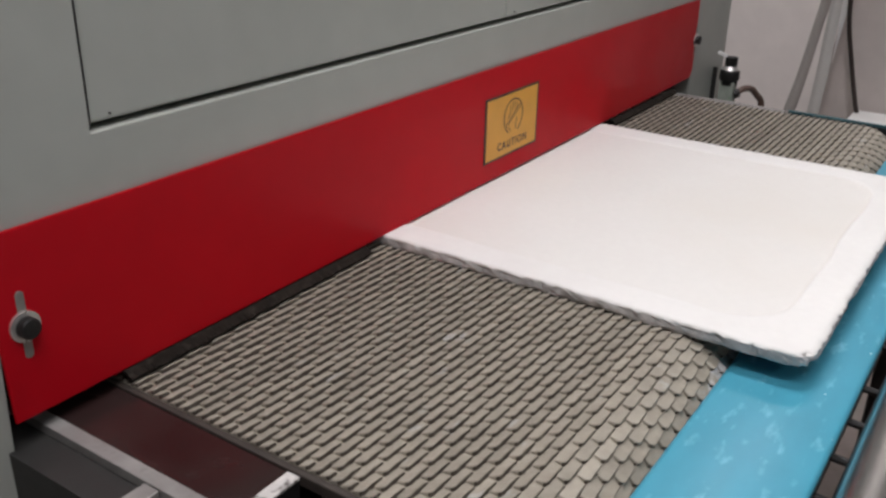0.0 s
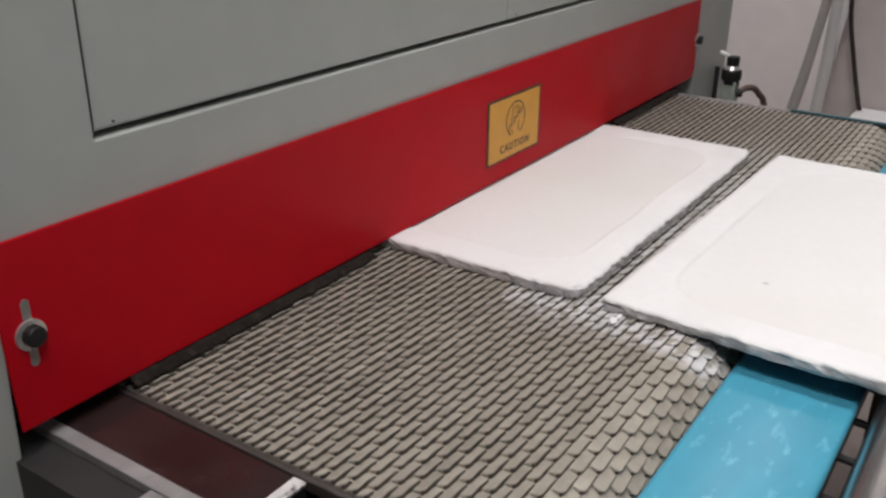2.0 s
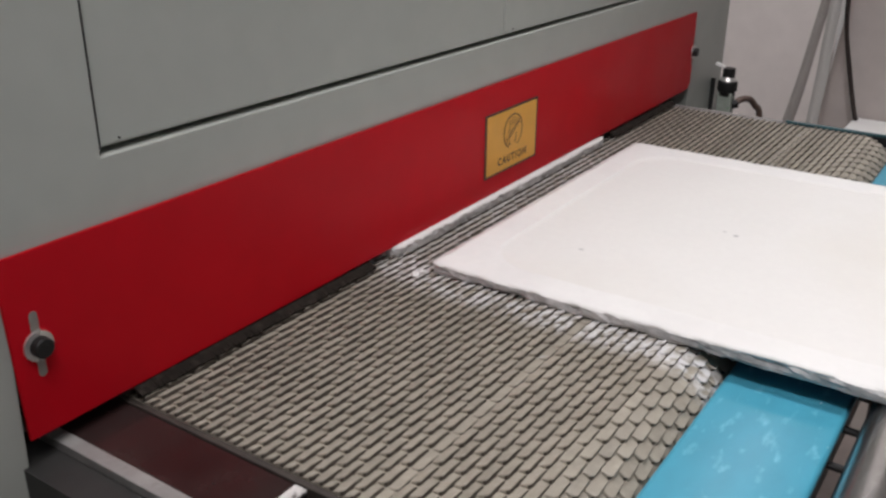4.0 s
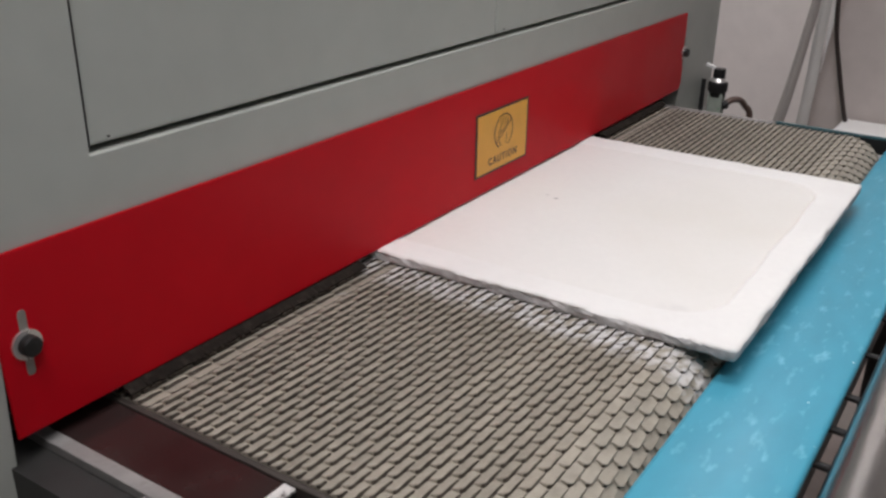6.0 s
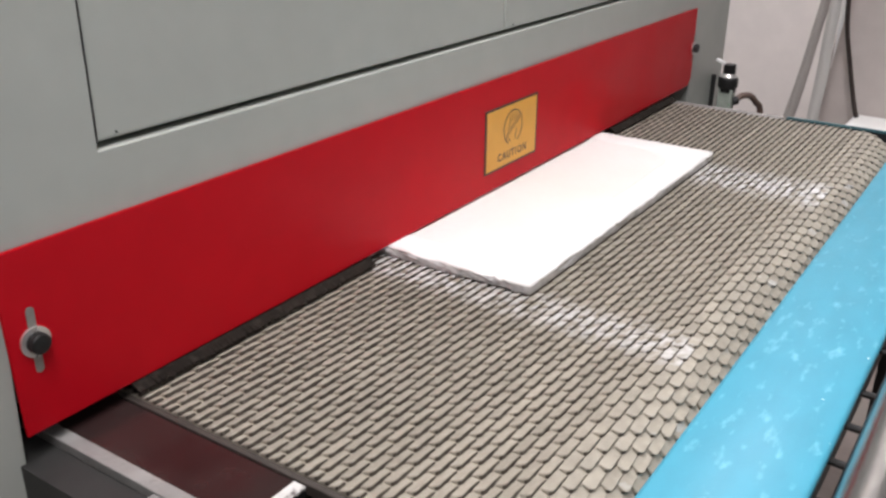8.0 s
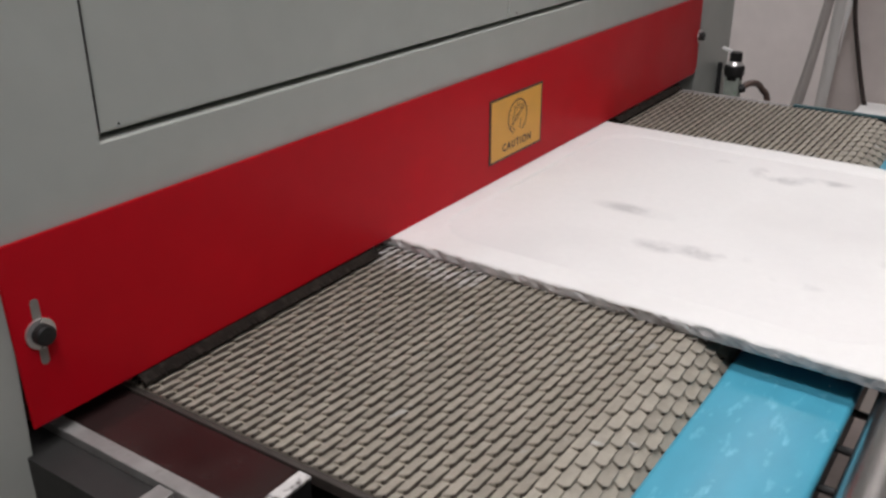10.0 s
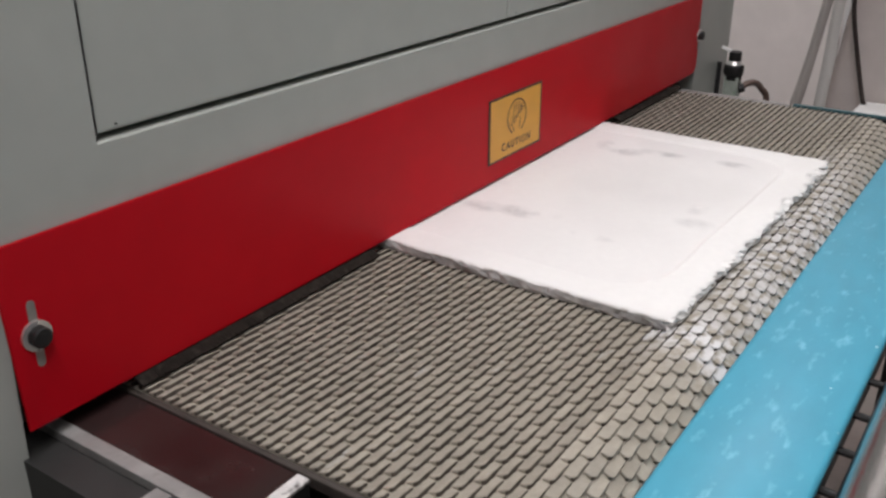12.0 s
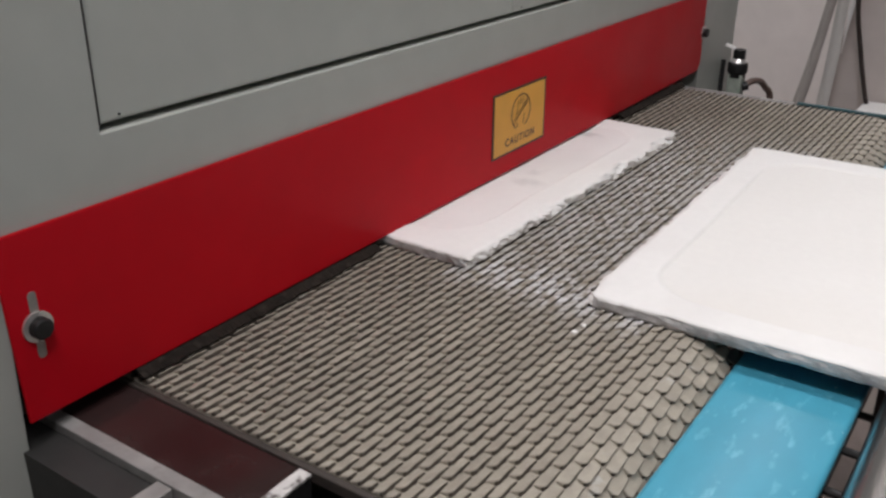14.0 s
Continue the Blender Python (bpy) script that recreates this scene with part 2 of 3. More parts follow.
def smooth_path(pts, steps=8):
    """Catmull-Rom points between the given ones."""
    p = [Vector(q) for q in pts]
    p = [2 * p[0] - p[1]] + p + [2 * p[-1] - p[-2]]
    out = []
    for i in range(1, len(p) - 2):
        for k in range(steps):
            t = k / steps
            a, b, c, d = p[i - 1], p[i], p[i + 1], p[i + 2]
            out.append(0.5 * (2 * b + (c - a) * t + (2 * a - 5 * b + 4 * c - d) * t * t + (3 * b - a - 3 * c + d) * t ** 3))
    return out + [p[-2]]


def mesh_of(name, bm, mat, smooth=False):
    me = bpy.data.meshes.new(name)
    bmesh.ops.recalc_face_normals(bm, faces=bm.faces[:])
    bm.to_mesh(me)
    bm.free()
    for m in (mat if isinstance(mat, (list, tuple)) else [mat]):
        me.materials.append(m)
    if smooth:
        me.polygons.foreach_set("use_smooth", [True] * len(me.polygons))
        me.set_sharp_from_angle(angle=radians(35))
    return me


def part(name, bm, mat, parent, label="", smooth=False):
    ob = new(name, mesh_of(name, bm, mat, smooth))
    ob.parent = parent
    return tagged(ob, label)


def thing(name, label, category, at=(0, 0, 0), group="", kind=""):
    ob = new(name)
    ob.location = at
    return tagged(ob, label, category, group, kind)


def solid(name, bm, mat, label, category, kind="", smooth=False, group=""):
    return tagged(new(name, mesh_of(name, bm, mat, smooth)), label, category, group, kind)


# ---- room ----
RX0, RX1, RY0, RY1, RZ = -6.0, 3.6, -7.0, 5.0, 3.2
solid("floor", box(bmesh.new(), RX0, RX1, RY0, RY1, -0.1, 0), M_FLOOR, "brown concrete workshop floor", "floor", "structure")
# ceiling out of view, its grey chosen to weaken the bounce
solid("ceiling", box(bmesh.new(), RX0, RX1, RY0, RY1, RZ, RZ + 0.1), M_CEIL, "unseen workshop ceiling, dark to cut bounced light", "ceiling", "structure")
solid("wall_east", box(bmesh.new(), RX1, RX1 + 0.15, RY0, RY1, 0, RZ), M_WALL, "off-white plastered workshop wall", "wall", "structure")
# these three walls are never seen; their dark colour deepens the shadows
solid("wall_west", box(bmesh.new(), RX0 - 0.15, RX0, RY0, RY1, 0, RZ), M_WALL_UNSEEN, "unseen workshop wall, dark to cut bounced light", "wall", "structure")
solid("wall_north", box(bmesh.new(), RX0, RX1, RY1, RY1 + 0.15, 0, RZ), M_WALL_UNSEEN, "unseen workshop wall, dark to cut bounced light", "wall", "structure")
solid("wall_south", box(bmesh.new(), RX0, RX1, RY0 - 0.15, RY0, 0, RZ), M_WALL_UNSEEN, "unseen workshop wall, dark to cut bounced light", "wall", "structure")


def ceiling_lamp(x, y, watts, turn):
    t = thing("ceiling_lamp", "white strip lamp fixed to the ceiling", "lamp", (x, y, RZ), "strip lamps on the ceiling")
    t.rotation_euler = (0, 0, radians(turn))
    part("housing", box(bmesh.new(), -0.62, 0.62, -0.16, 0.16, -0.05, 0, 0.006), M_WALL, t)
    for dy in (-0.08, 0.08):
        part("tube", rod(bmesh.new(), (-0.6, dy, -0.068), (0.6, dy, -0.068), 0.013), M_TUBE, t, "glowing lamp tube", True)
    la = bpy.data.lights.new("strip_light", "AREA")
    la.shape, la.size, la.size_y, la.energy, la.color = "RECTANGLE", 1.2, 0.28, watts, (0.985, 0.97, 1.0)
    lo = new("strip_light", la)
    lo.location, lo.rotation_euler = (x, y, RZ - 0.09), (0, 0, radians(turn))


for lx, ly, lw, lt in LAMPS:
    ceiling_lamp(lx, ly, lw, lt)


# ---- the machine ----
def sanding_machine():
    m = thing("panel_machine", "grey painted industrial panel machine with a red guard", "machine")
    x0, x1, y0, depth, top = -0.75, 1.535, 0.004, 1.25, 2.0
    # one folded front sheet: side column, band over the guard, corner post
    bm = bmesh.new()
    xs, zs = (x0, -0.0935, 0.0090, 1.338, x1), (0.0, 0.955, 1.0600, top)
    solid_cells = {(0, 0), (0, 1), (0, 2), (1, 1), (1, 2), (2, 1), (3, 0), (3, 1), (3, 2)}
    vs = {(i, k): bm.verts.new((x, y0, z)) for i, x in enumerate(xs) for k, z in enumerate(zs)}
    vs[1, 0].co.x, vs[1, 1].co.x = -0.128, -0.0885   # the column's inner edge leans a little
    fs = [bm.faces.new((vs[i, k], vs[i + 1, k], vs[i + 1, k + 1], vs[i, k + 1])) for i, k in sorted(solid_cells)]
    ext = bmesh.ops.extrude_face_region(bm, geom=fs)
    bmesh.ops.translate(bm, verts=[v for v in ext["geom"] if isinstance(v, bmesh.types.BMVert)], vec=(0, 0.03, 0))
    bmesh.ops.delete(bm, geom=[v for v in bm.verts if not v.link_faces], context="VERTS")
    front = part("front_sheet", bm, M_GREY, m)
    bv = front.modifiers.new("edge", "BEVEL")
    bv.width, bv.segments, bv.limit_method = 0.0011, 2, "ANGLE"
    part("end_panel", box(bmesh.new(), x0, x0 + 0.03, y0 + 0.031, depth, 0, top), M_GREY, m)
    part("end_panel", box(bmesh.new(), x1 - 0.03, x1, y0 + 0.031, depth, 0, top), M_GREY, m)
    part("roof_panel", box(bmesh.new(), x0, x1, y0, depth, top, top + 0.02, 0.003), M_GREY, m)
    part("lower_panel", box(bmesh.new(), -0.1, 1.338, y0 + 0.1, y0 + 0.14, 0, 0.62), M_GREY, m)
    bm = bmesh.new()
    box(bm, x0 + 0.03, x1 - 0.03, depth - 0.03, depth, 0, 0.8), box(bm, x0 + 0.03, x1 - 0.03, depth - 0.03, depth, 0.95, top)
    part("back_panel", bm, M_GREY, m)
    # access doors sit in a rebate coloured dark for the shade in the gaps
    part("rebate", box(bmesh.new(), -0.1, 1.338, y0 + 0.032, y0 + 0.045, 1.05, 1.96), M_DARK, m)
    for dx0, dx1 in ((0.0114, 0.6205), (0.6222, 1.336)):
        d = part("access_door", box(bmesh.new(), dx0, dx1, y0 + 0.004, y0 + 0.022, 1.0652, 1.95, 0.0025), M_GREY, m)
        if dx0 < 0.1:
            # added black strip, plays the shade in the gap beside the door
            part("gasket", box(bmesh.new(), dx0 - 0.0022, dx0 - 0.0002, y0 + 0.0012, y0 + 0.022, 1.0652, 1.95), M_BLACK, d, "black strip giving the door gap its shade")
        part("rivet", rod(bmesh.new(), (dx0 + 0.0185, y0 + 0.0045, 1.0700), (dx0 + 0.0185, y0 + 0.0025, 1.0700), 0.0009, 8), M_DARK, d)
    # red guard
    g0, g1, gz0, gz1 = GUARD
    bm = bmesh.new()
    outline = [(g0 + 0.002, gz0), (g1 - 0.012, gz0 + 0.0045), (g1, gz0 + 0.0165), (g1 - 0.004, gz1), (g0 - 0.001, gz1)]
    f = bm.faces.new([bm.verts.new((x, 0.003, z)) for x, z in outline])
    ext = bmesh.ops.extrude_face_region(bm, geom=[f])
    bmesh.ops.translate(bm, verts=[v for v in ext["geom"] if isinstance(v, bmesh.types.BMVert)], vec=(0, -0.003, 0))
    bmesh.ops.bevel(bm, geom=bm.edges[:], offset=0.0008, segments=2, affect="EDGES")
    guard = part("guard_plate", bm, M_RED, m, "red painted sheet-metal guard")
    # dark strip leaning out under the guard, standing in for shade on the belt
    for s0, s1 in ((BELT_X0 - 0.002, 0.326), (0.966, BELT_X1 + 0.002)):
        bm = bmesh.new()
        rings, steps = [], 220
        for k in range(steps + 1):
            sx, zt = s0 + (s1 - s0) * k / steps, gz0 - 0.0004
            fray = 0.0032 * noise.noise(Vector((sx * 420, 3.3, 0))) + 0.0016 * noise.noise(Vector((sx * 110, 9.1, 0)))
            rings.append([bm.verts.new(p) for p in ((sx, 0.0028, zt), (sx, 0.0004, zt), (sx, -0.0092 + fray, 0.8528), (sx, -0.0090 + fray, 0.8512), (sx, 0.0028, 0.8555))])
        for ra, rb in zip(rings, rings[1:]):
            for k in range(5):
                bm.faces.new((ra[k], ra[(k + 1) % 5], rb[(k + 1) % 5], rb[k]))
        bm.faces.new(rings[0][::-1]), bm.faces.new(rings[-1])
        part("rubber_skirt", bm, M_GUARD_SHADE, m, "dark frayed strip in place of the shade under the guard")
    for bx in (-0.0705, 1.329):
        bm = bmesh.new()
        box(bm, bx - 0.0034, bx + 0.0034, -0.0005, 0.0005, 0.911, 0.959, 0.0)
        rod(bm, (bx, -0.00055, 0.911), (bx, 0.0005, 0.911), 0.0034, 16), rod(bm, (bx, -0.00055, 0.959), (bx, 0.0005, 0.959), 0.0034, 16)
        part("slot", bm, M_SLOT, guard, "bare slot for the clamping bolt")
        bm = rod(bmesh.new(), (bx, 0.0, 0.934), (bx, -0.0022, 0.934), 0.0122, 28)
        part("washer", bm, M_ZINC, guard, "bright zinc washer", True)
        bm = rod(bmesh.new(), (bx, -0.0022, 0.934), (bx, -0.0085, 0.934), 0.0082, 24)
        rod(bm, (bx, -0.0085, 0.934), (bx, -0.0095, 0.934), 0.0082, 24, 0.007)
        rod(bm, (bx, -0.009, 0.934), (bx, -0.0099, 0.934), 0.004, 6)
        part("bolt", bm, M_BLACK, guard, "black socket-head bolt", True)
    return m


machine = sanding_machine()


def caution_sticker(m):
    """Amber sticker with a dark border, a barred ring sign and one word."""
    x0, x1, z0, z1 = 0.5655, 0.7035, 0.886, 0.9715
    s = part("caution_sticker", box(bmesh.new(), x0, x1, -0.0009, -0.0001, z0, z1), M_INK, m, "amber warning sticker with a dark border")
    part("face", box(bmesh.new(), x0 + 0.0042, x1 - 0.0042, -0.0014, -0.0009, z0 + 0.003, z1 - 0.003), M_YELLOW, s)
    cx, cz = (x0 + x1) / 2 + 0.001, z0 + 0.0515
    bm = bmesh.new()
    n = 48
    inner, outer = [], []
    for k in range(n + 1):
        a = radians(-62) + radians(304) * k / n
        for lst, r in ((inner, 0.0219), (outer, 0.0238)):
            lst.append(bm.verts.new((cx + r * 1.05 * math.cos(a), -0.0017, cz + r * math.sin(a))))
    for k in range(n):
        bm.faces.new((inner[k], inner[k + 1], outer[k + 1], outer[k]))
    part("ring", bm, M_INK, s)
    bm = bmesh.new()

    def bar(xa, za, xb, zb, w):
        d = Vector((xb - xa, zb - za)).normalized()
        px, pz = -d.y * w / 2, d.x * w / 2
        bm.faces.new([bm.verts.new((cx + x, -0.0017, cz + z)) for x, z in ((xa + px, za + pz), (xb + px, zb + pz), (xb - px, zb - pz), (xa - px, za - pz))])
    for dz in (0.0, 0.004):
        bar(-0.018, -0.013 + dz, 0.018, 0.010 + dz, 0.0013)
    part("bar", bm, M_INK, s)
    bm = bmesh.new()
    for xa, za, xb, zb in ((-0.009, 0.004, -0.008, 0.017), (-0.003, 0.008, -0.002, 0.020), (0.003, 0.008, 0.004, 0.019), (0.009, 0.006, 0.0095, 0.016),
                           (-0.009, 0.004, -0.013, -0.002), (-0.011, -0.013, -0.007, -0.019), (0.009, -0.004, 0.006, -0.018), (-0.005, 0.000, 0.004, 0.005)):
        bar(xa, za, xb, zb, 0.0017)
    part("pictogram", bm, M_INK, s)
    cu = bpy.data.curves.new("word", "FONT")
    cu.body, cu.size, cu.align_x, cu.space_character, cu.extrude, cu.offset = "CAUTION", 0.0142, "CENTER", 1.28, 0.0001, 0.00035
    tmp = bpy.data.objects.new("word", cu)
    me = bpy.data.meshes.new_from_object(tmp)
    bpy.data.objects.remove(tmp)
    me.materials.append(M_INK)
    w = new("word", me)
    w.parent = s
    w.matrix_basis = Matrix.Translation((cx, -0.0016, z0 + 0.0115)) @ pose(0, 0, 0, 90, 0, 0)


caution_sticker(machine)


# ---- feed conveyor ----
# crumbs lying on the belt: row, x and y on it, size
CRUMBS = [(-18, 0.341, 0.0056, 0.0042), (-18, 0.352, 0.0042, 0.0030), (-155, 0.302, 0.0020, 0.0022), (-155, 0.286, 0.0030, 0.0026)]


def belt_row(shift, mat, tall=1.0):
    """One rigid row of the belt: a rubber strip with a line of wedge-shaped scales, each with a rounded near corner."""
    bm = bmesh.new()
    box(bm, BELT_X0, BELT_X1, -0.0004, ROW + 0.0004, -0.003, 0)
    pitch, w, dep, r, skew = 0.02875, 0.0258, 0.0104, 0.0030, -0.0008
    rnd = random.Random(3 + int(shift * 1e4))
    x = BELT_X0 - 0.0022 - shift
    while x < BELT_X1 - 0.004:
        a, c = max(x, BELT_X0), min(x + w + rnd.uniform(-0.0004, 0.0004), BELT_X1)
        x += pitch
        if c - a < 0.007:
            continue
        h = tall * SCALE_H + rnd.uniform(-0.0004, 0.0003)
        j = rnd.uniform(-0.0004, 0.0004)

        def height(px, py):
            # tallest at the near front corner, sloping down to the back
            u = (px - a) / (c - a)
            v = min(1, max(0, (py + skew * u) / (dep + skew * u)))
            return h * (1 - 0.10 * u - 1.3 * max(0, u - 0.74)) * (1 - 0.90 * v ** 0.9)

        front = [(a, 0.0085), (a, j + r), (a + r * 0.3, j + r * 0.3), (a + r, j), ((a + c) / 2, j - skew * 0.5), (c - r * 0.5, j - skew * 0.93), (c, j - skew * 0.6)]
        low = [bm.verts.new((px, py - 0.0005, -0.0005)) for px, py in front]
        mid = [bm.verts.new((px, py, height(px, py) - 0.0008)) for px, py in front]
        top = [bm.verts.new((px + (0.0007 if i < 3 else -0.0005 if i == 6 else 0), py + (0.0008 if i > 1 else 0), height(px, py))) for i, (px, py) in enumerate(front)]
        half = [bm.verts.new((px, dep * 0.52, height(px, dep * 0.52))) for px in (a + 0.0007, (a + c) / 2, c - 0.0005)]
        back = [bm.verts.new((px, dep, height(px, dep))) for px in (a + 0.0007, (a + c) / 2, c - 0.0005)]
        for lo, hi in ((low, mid), (mid, top)):
            for i in range(6):
                f = bm.faces.new((lo[i], lo[i + 1], hi[i + 1], hi[i]))
                # front and near-corner faces get the dark colour of grime and groove shade
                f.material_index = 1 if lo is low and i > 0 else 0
                f.smooth = lo is mid
        for f in ((top[0], top[1], top[2], top[3], top[4], half[1], half[0]), (top[4], top[5], top[6], half[2], half[1]),
                  (half[0], half[1], back[1], back[0]), (half[1], half[2], back[2], back[1])):
            bm.faces.new(f)
        foot = bm.verts.new((c, dep, -0.0005))
        bm.faces.new((low[6], foot, back[2], half[2], top[6], mid[6]))
    return mesh_of("belt_strip", bm, [mat, M_SCALE_FRONT])


def feed_conveyor():
    c = thing("feed_conveyor", "feed conveyor with a tan rough-top rubber belt", "conveyor")
    # bed beside and under the belt
    bm = box(bmesh.new(), -0.053, 0.0015, -0.185, 0.30, 0.832, 0.8425, 0.001)
    part("bed_plate", bm, M_BED, c, "brown stained steel bed plate")
    part("slide_bed", box(bmesh.new(), BELT_X0 + 0.01, BELT_X1 - 0.01, NOSE_Y, NOSE_Y + RUN, 0.8285, 0.8425), M_DARK, c)
    part("bed_lip", box(bmesh.new(), 0.0019, 0.0078, -0.33, 0.3, 0.834, 0.8442, 0.001), M_LIP, c, "brown rubber lip along the belt")
    part("bed_flange", box(bmesh.new(), -0.0665, -0.0535, -0.30, 0.05, 0.79, 0.8435, 0.0008), M_FLANGE, c, "worn pale steel flange")
    part("cross_flange", box(bmesh.new(), -0.0985, -0.067, -0.128, -0.112, 0.80, 0.8425, 0.0008), M_FLANGE, c, "worn pale steel flange")
    part("end_cap", box(bmesh.new(), -0.053, 0.0015, -0.1975, -0.1856, 0.8395, 0.8428, 0.0008), M_WORN_WHITE, c, "edge with chipped white paint")
    part("end_plate", box(bmesh.new(), -0.053, 0.0015, -0.1970, -0.1858, 0.815, 0.8393, 0.001), M_DARK, c)
    part("side_sheet", box(bmesh.new(), -0.0985, -0.067, -0.1115, 0.05, 0.60, 0.836), M_SIDE, c)
    part("far_ledge", box(bmesh.new(), BELT_X1 + 0.004, 1.275, -0.20, 0.30, 0.80, 0.842, 0.002), M_FLANGE, c, "pale steel ledge")
    rail = part("side_rail", box(bmesh.new(), 1.262, 1.2685, -0.50, -0.205, 0.815, 0.8455, 0.002), M_TEAL_DARK, c, "teal painted side rail")
    part("rail_strip", box(bmesh.new(), 1.2605, 1.262, -0.499, -0.206, 0.816, 0.841), M_DARK, rail)
    for y in (NOSE_Y, NOSE_Y + RUN):
        part("roller", rod(bmesh.new(), (BELT_X0 + 0.005, y, NOSE_Z), (BELT_X1 - 0.005, y, NOSE_Z), NOSE_R - 0.0035, 40), M_STEEL, c, "", True)
    for x in (-0.03, 1.27):
        part("leg", box(bmesh.new(), x, x + 0.035, -0.29, -0.25, 0, 0.82, 0.003), M_DARK_GREY, c)
        part("leg", box(bmesh.new(), x, x + 0.035, 0.22, 0.26, 0, 0.82, 0.003), M_DARK_GREY, c)
    meshes = [[belt_row(shift, mat) for shift in (0.0, 0.014375)] for mat in (M_BELT, M_BELT_TRACKS, M_BELT_TRACK, M_BELT_SHEEN)]
    splice = belt_row(0.0, M_BELT, 0.5)   # worn flat where the belt ends are joined
    rows = []
    for k in range(ROWS):
        lap = k if k < 35 else k - ROWS   # counted from the row at the nose as the clip starts
        # 1 and 2 carry dust tracks, 3 a sheen put into the colour
        wear_sheen = 1 if -95 <= lap < -70 else 2 if -70 <= lap < -18 else 3 if -18 <= lap < -5 or -160 <= lap < -137 else 0
        r = new("belt_strip", splice if lap == SPLICE else meshes[wear_sheen][(k + (lap > SPLICE)) % 2])
        r.parent = c
        rows.append(r)
        for row, x, y, size in CRUMBS:
            if row == lap:
                bm = bmesh.new()
                bmesh.ops.create_icosphere(bm, subdivisions=2, radius=size)
                for v in bm.verts:
                    v.co = Vector((x + v.co.x * 1.5, y + v.co.y, SCALE_H + size * 0.25 + v.co.z * 0.6)) + v.co * 0.5 * noise.noise(v.co * 400 + Vector((x * 90, y, row)))
                part("crumb", bm, M_BOARD_RIM, r, "white crumb of board")
    return c, rows


conveyor, belt_rows = feed_conveyor()


def cross_beam():
    t = thing("cross_beam", "teal painted steel cross beam between belt and rollers", "beam")
    part("beam", box(bmesh.new(), -0.25, 1.40, -0.502, -0.392, 0.812, 0.826, 0.005, 3), M_TEAL, t, "", True)
    part("web", box(bmesh.new(), -0.24, 1.39, -0.485, -0.475, 0.70, 0.8125), M_DARK_GREY, t)
    for x in (-0.2, 1.33):
        part("leg", box(bmesh.new(), x, x + 0.04, -0.475, -0.43, 0, 0.8125, 0.003), M_DARK_GREY, t)
    x = 0.13
    for step in (0.062, 0.064, 0.062, 0.063, 0.066, 0.098, 0.1, 0.1, 0.1, 0.1, 0.1):
        part("pin", rod(bmesh.new(), (x, -0.49, 0.800), (x + 0.002, -0.528, 0.797), 0.0036, 10), M_DARK, t, "dark steel pin")
        x += step
    return t


cross_beam()


def roller_table():
    t = thing("roller_table", "infeed roller table with bright steel rollers", "roller table")
    for x in (-0.02, 1.31):
        part("side_beam", box(bmesh.new(), x, x + 0.03, -3.15, -0.525, 0.77, 0.835, 0.003), M_TEAL_DARK, t)
        for y in (-3.1, -1.8, -0.6):
            part("leg", box(bmesh.new(), x, x + 0.03, y, y + 0.04, 0, 0.77, 0.002), M_DARK_GREY, t)
    y = -0.545
    while y > -3.12:
        r = part("roller", rod(bmesh.new(), (0.02, y, 0.8205), (1.30, y, 0.8205), 0.0295, 32), M_STEEL, t, "", True)
        part("axle", rod(bmesh.new(), (0.009, y, 0.8205), (1.3115, y, 0.8205), 0.007, 10), M_DARK, r)
        y -= 0.075
    return t


roller_table()
bm = box(bmesh.new(), -0.02, 1.30, 0.56, 2.6, 0.825, 0.849, 0.003)
out = thing("outfeed_table", "dark steel outfeed table behind the machine", "table")
part("top", bm, M_DARK_GREY, out)
for x in (0.0, 1.22):
    for y in (0.7, 2.5):
        part("leg", box(bmesh.new(), x, x + 0.05, y, y + 0.05, 0, 0.825), M_DARK_GREY, out)


# ---- boards ----
BW, BL, BT = 0.572, 0.58, 0.0125


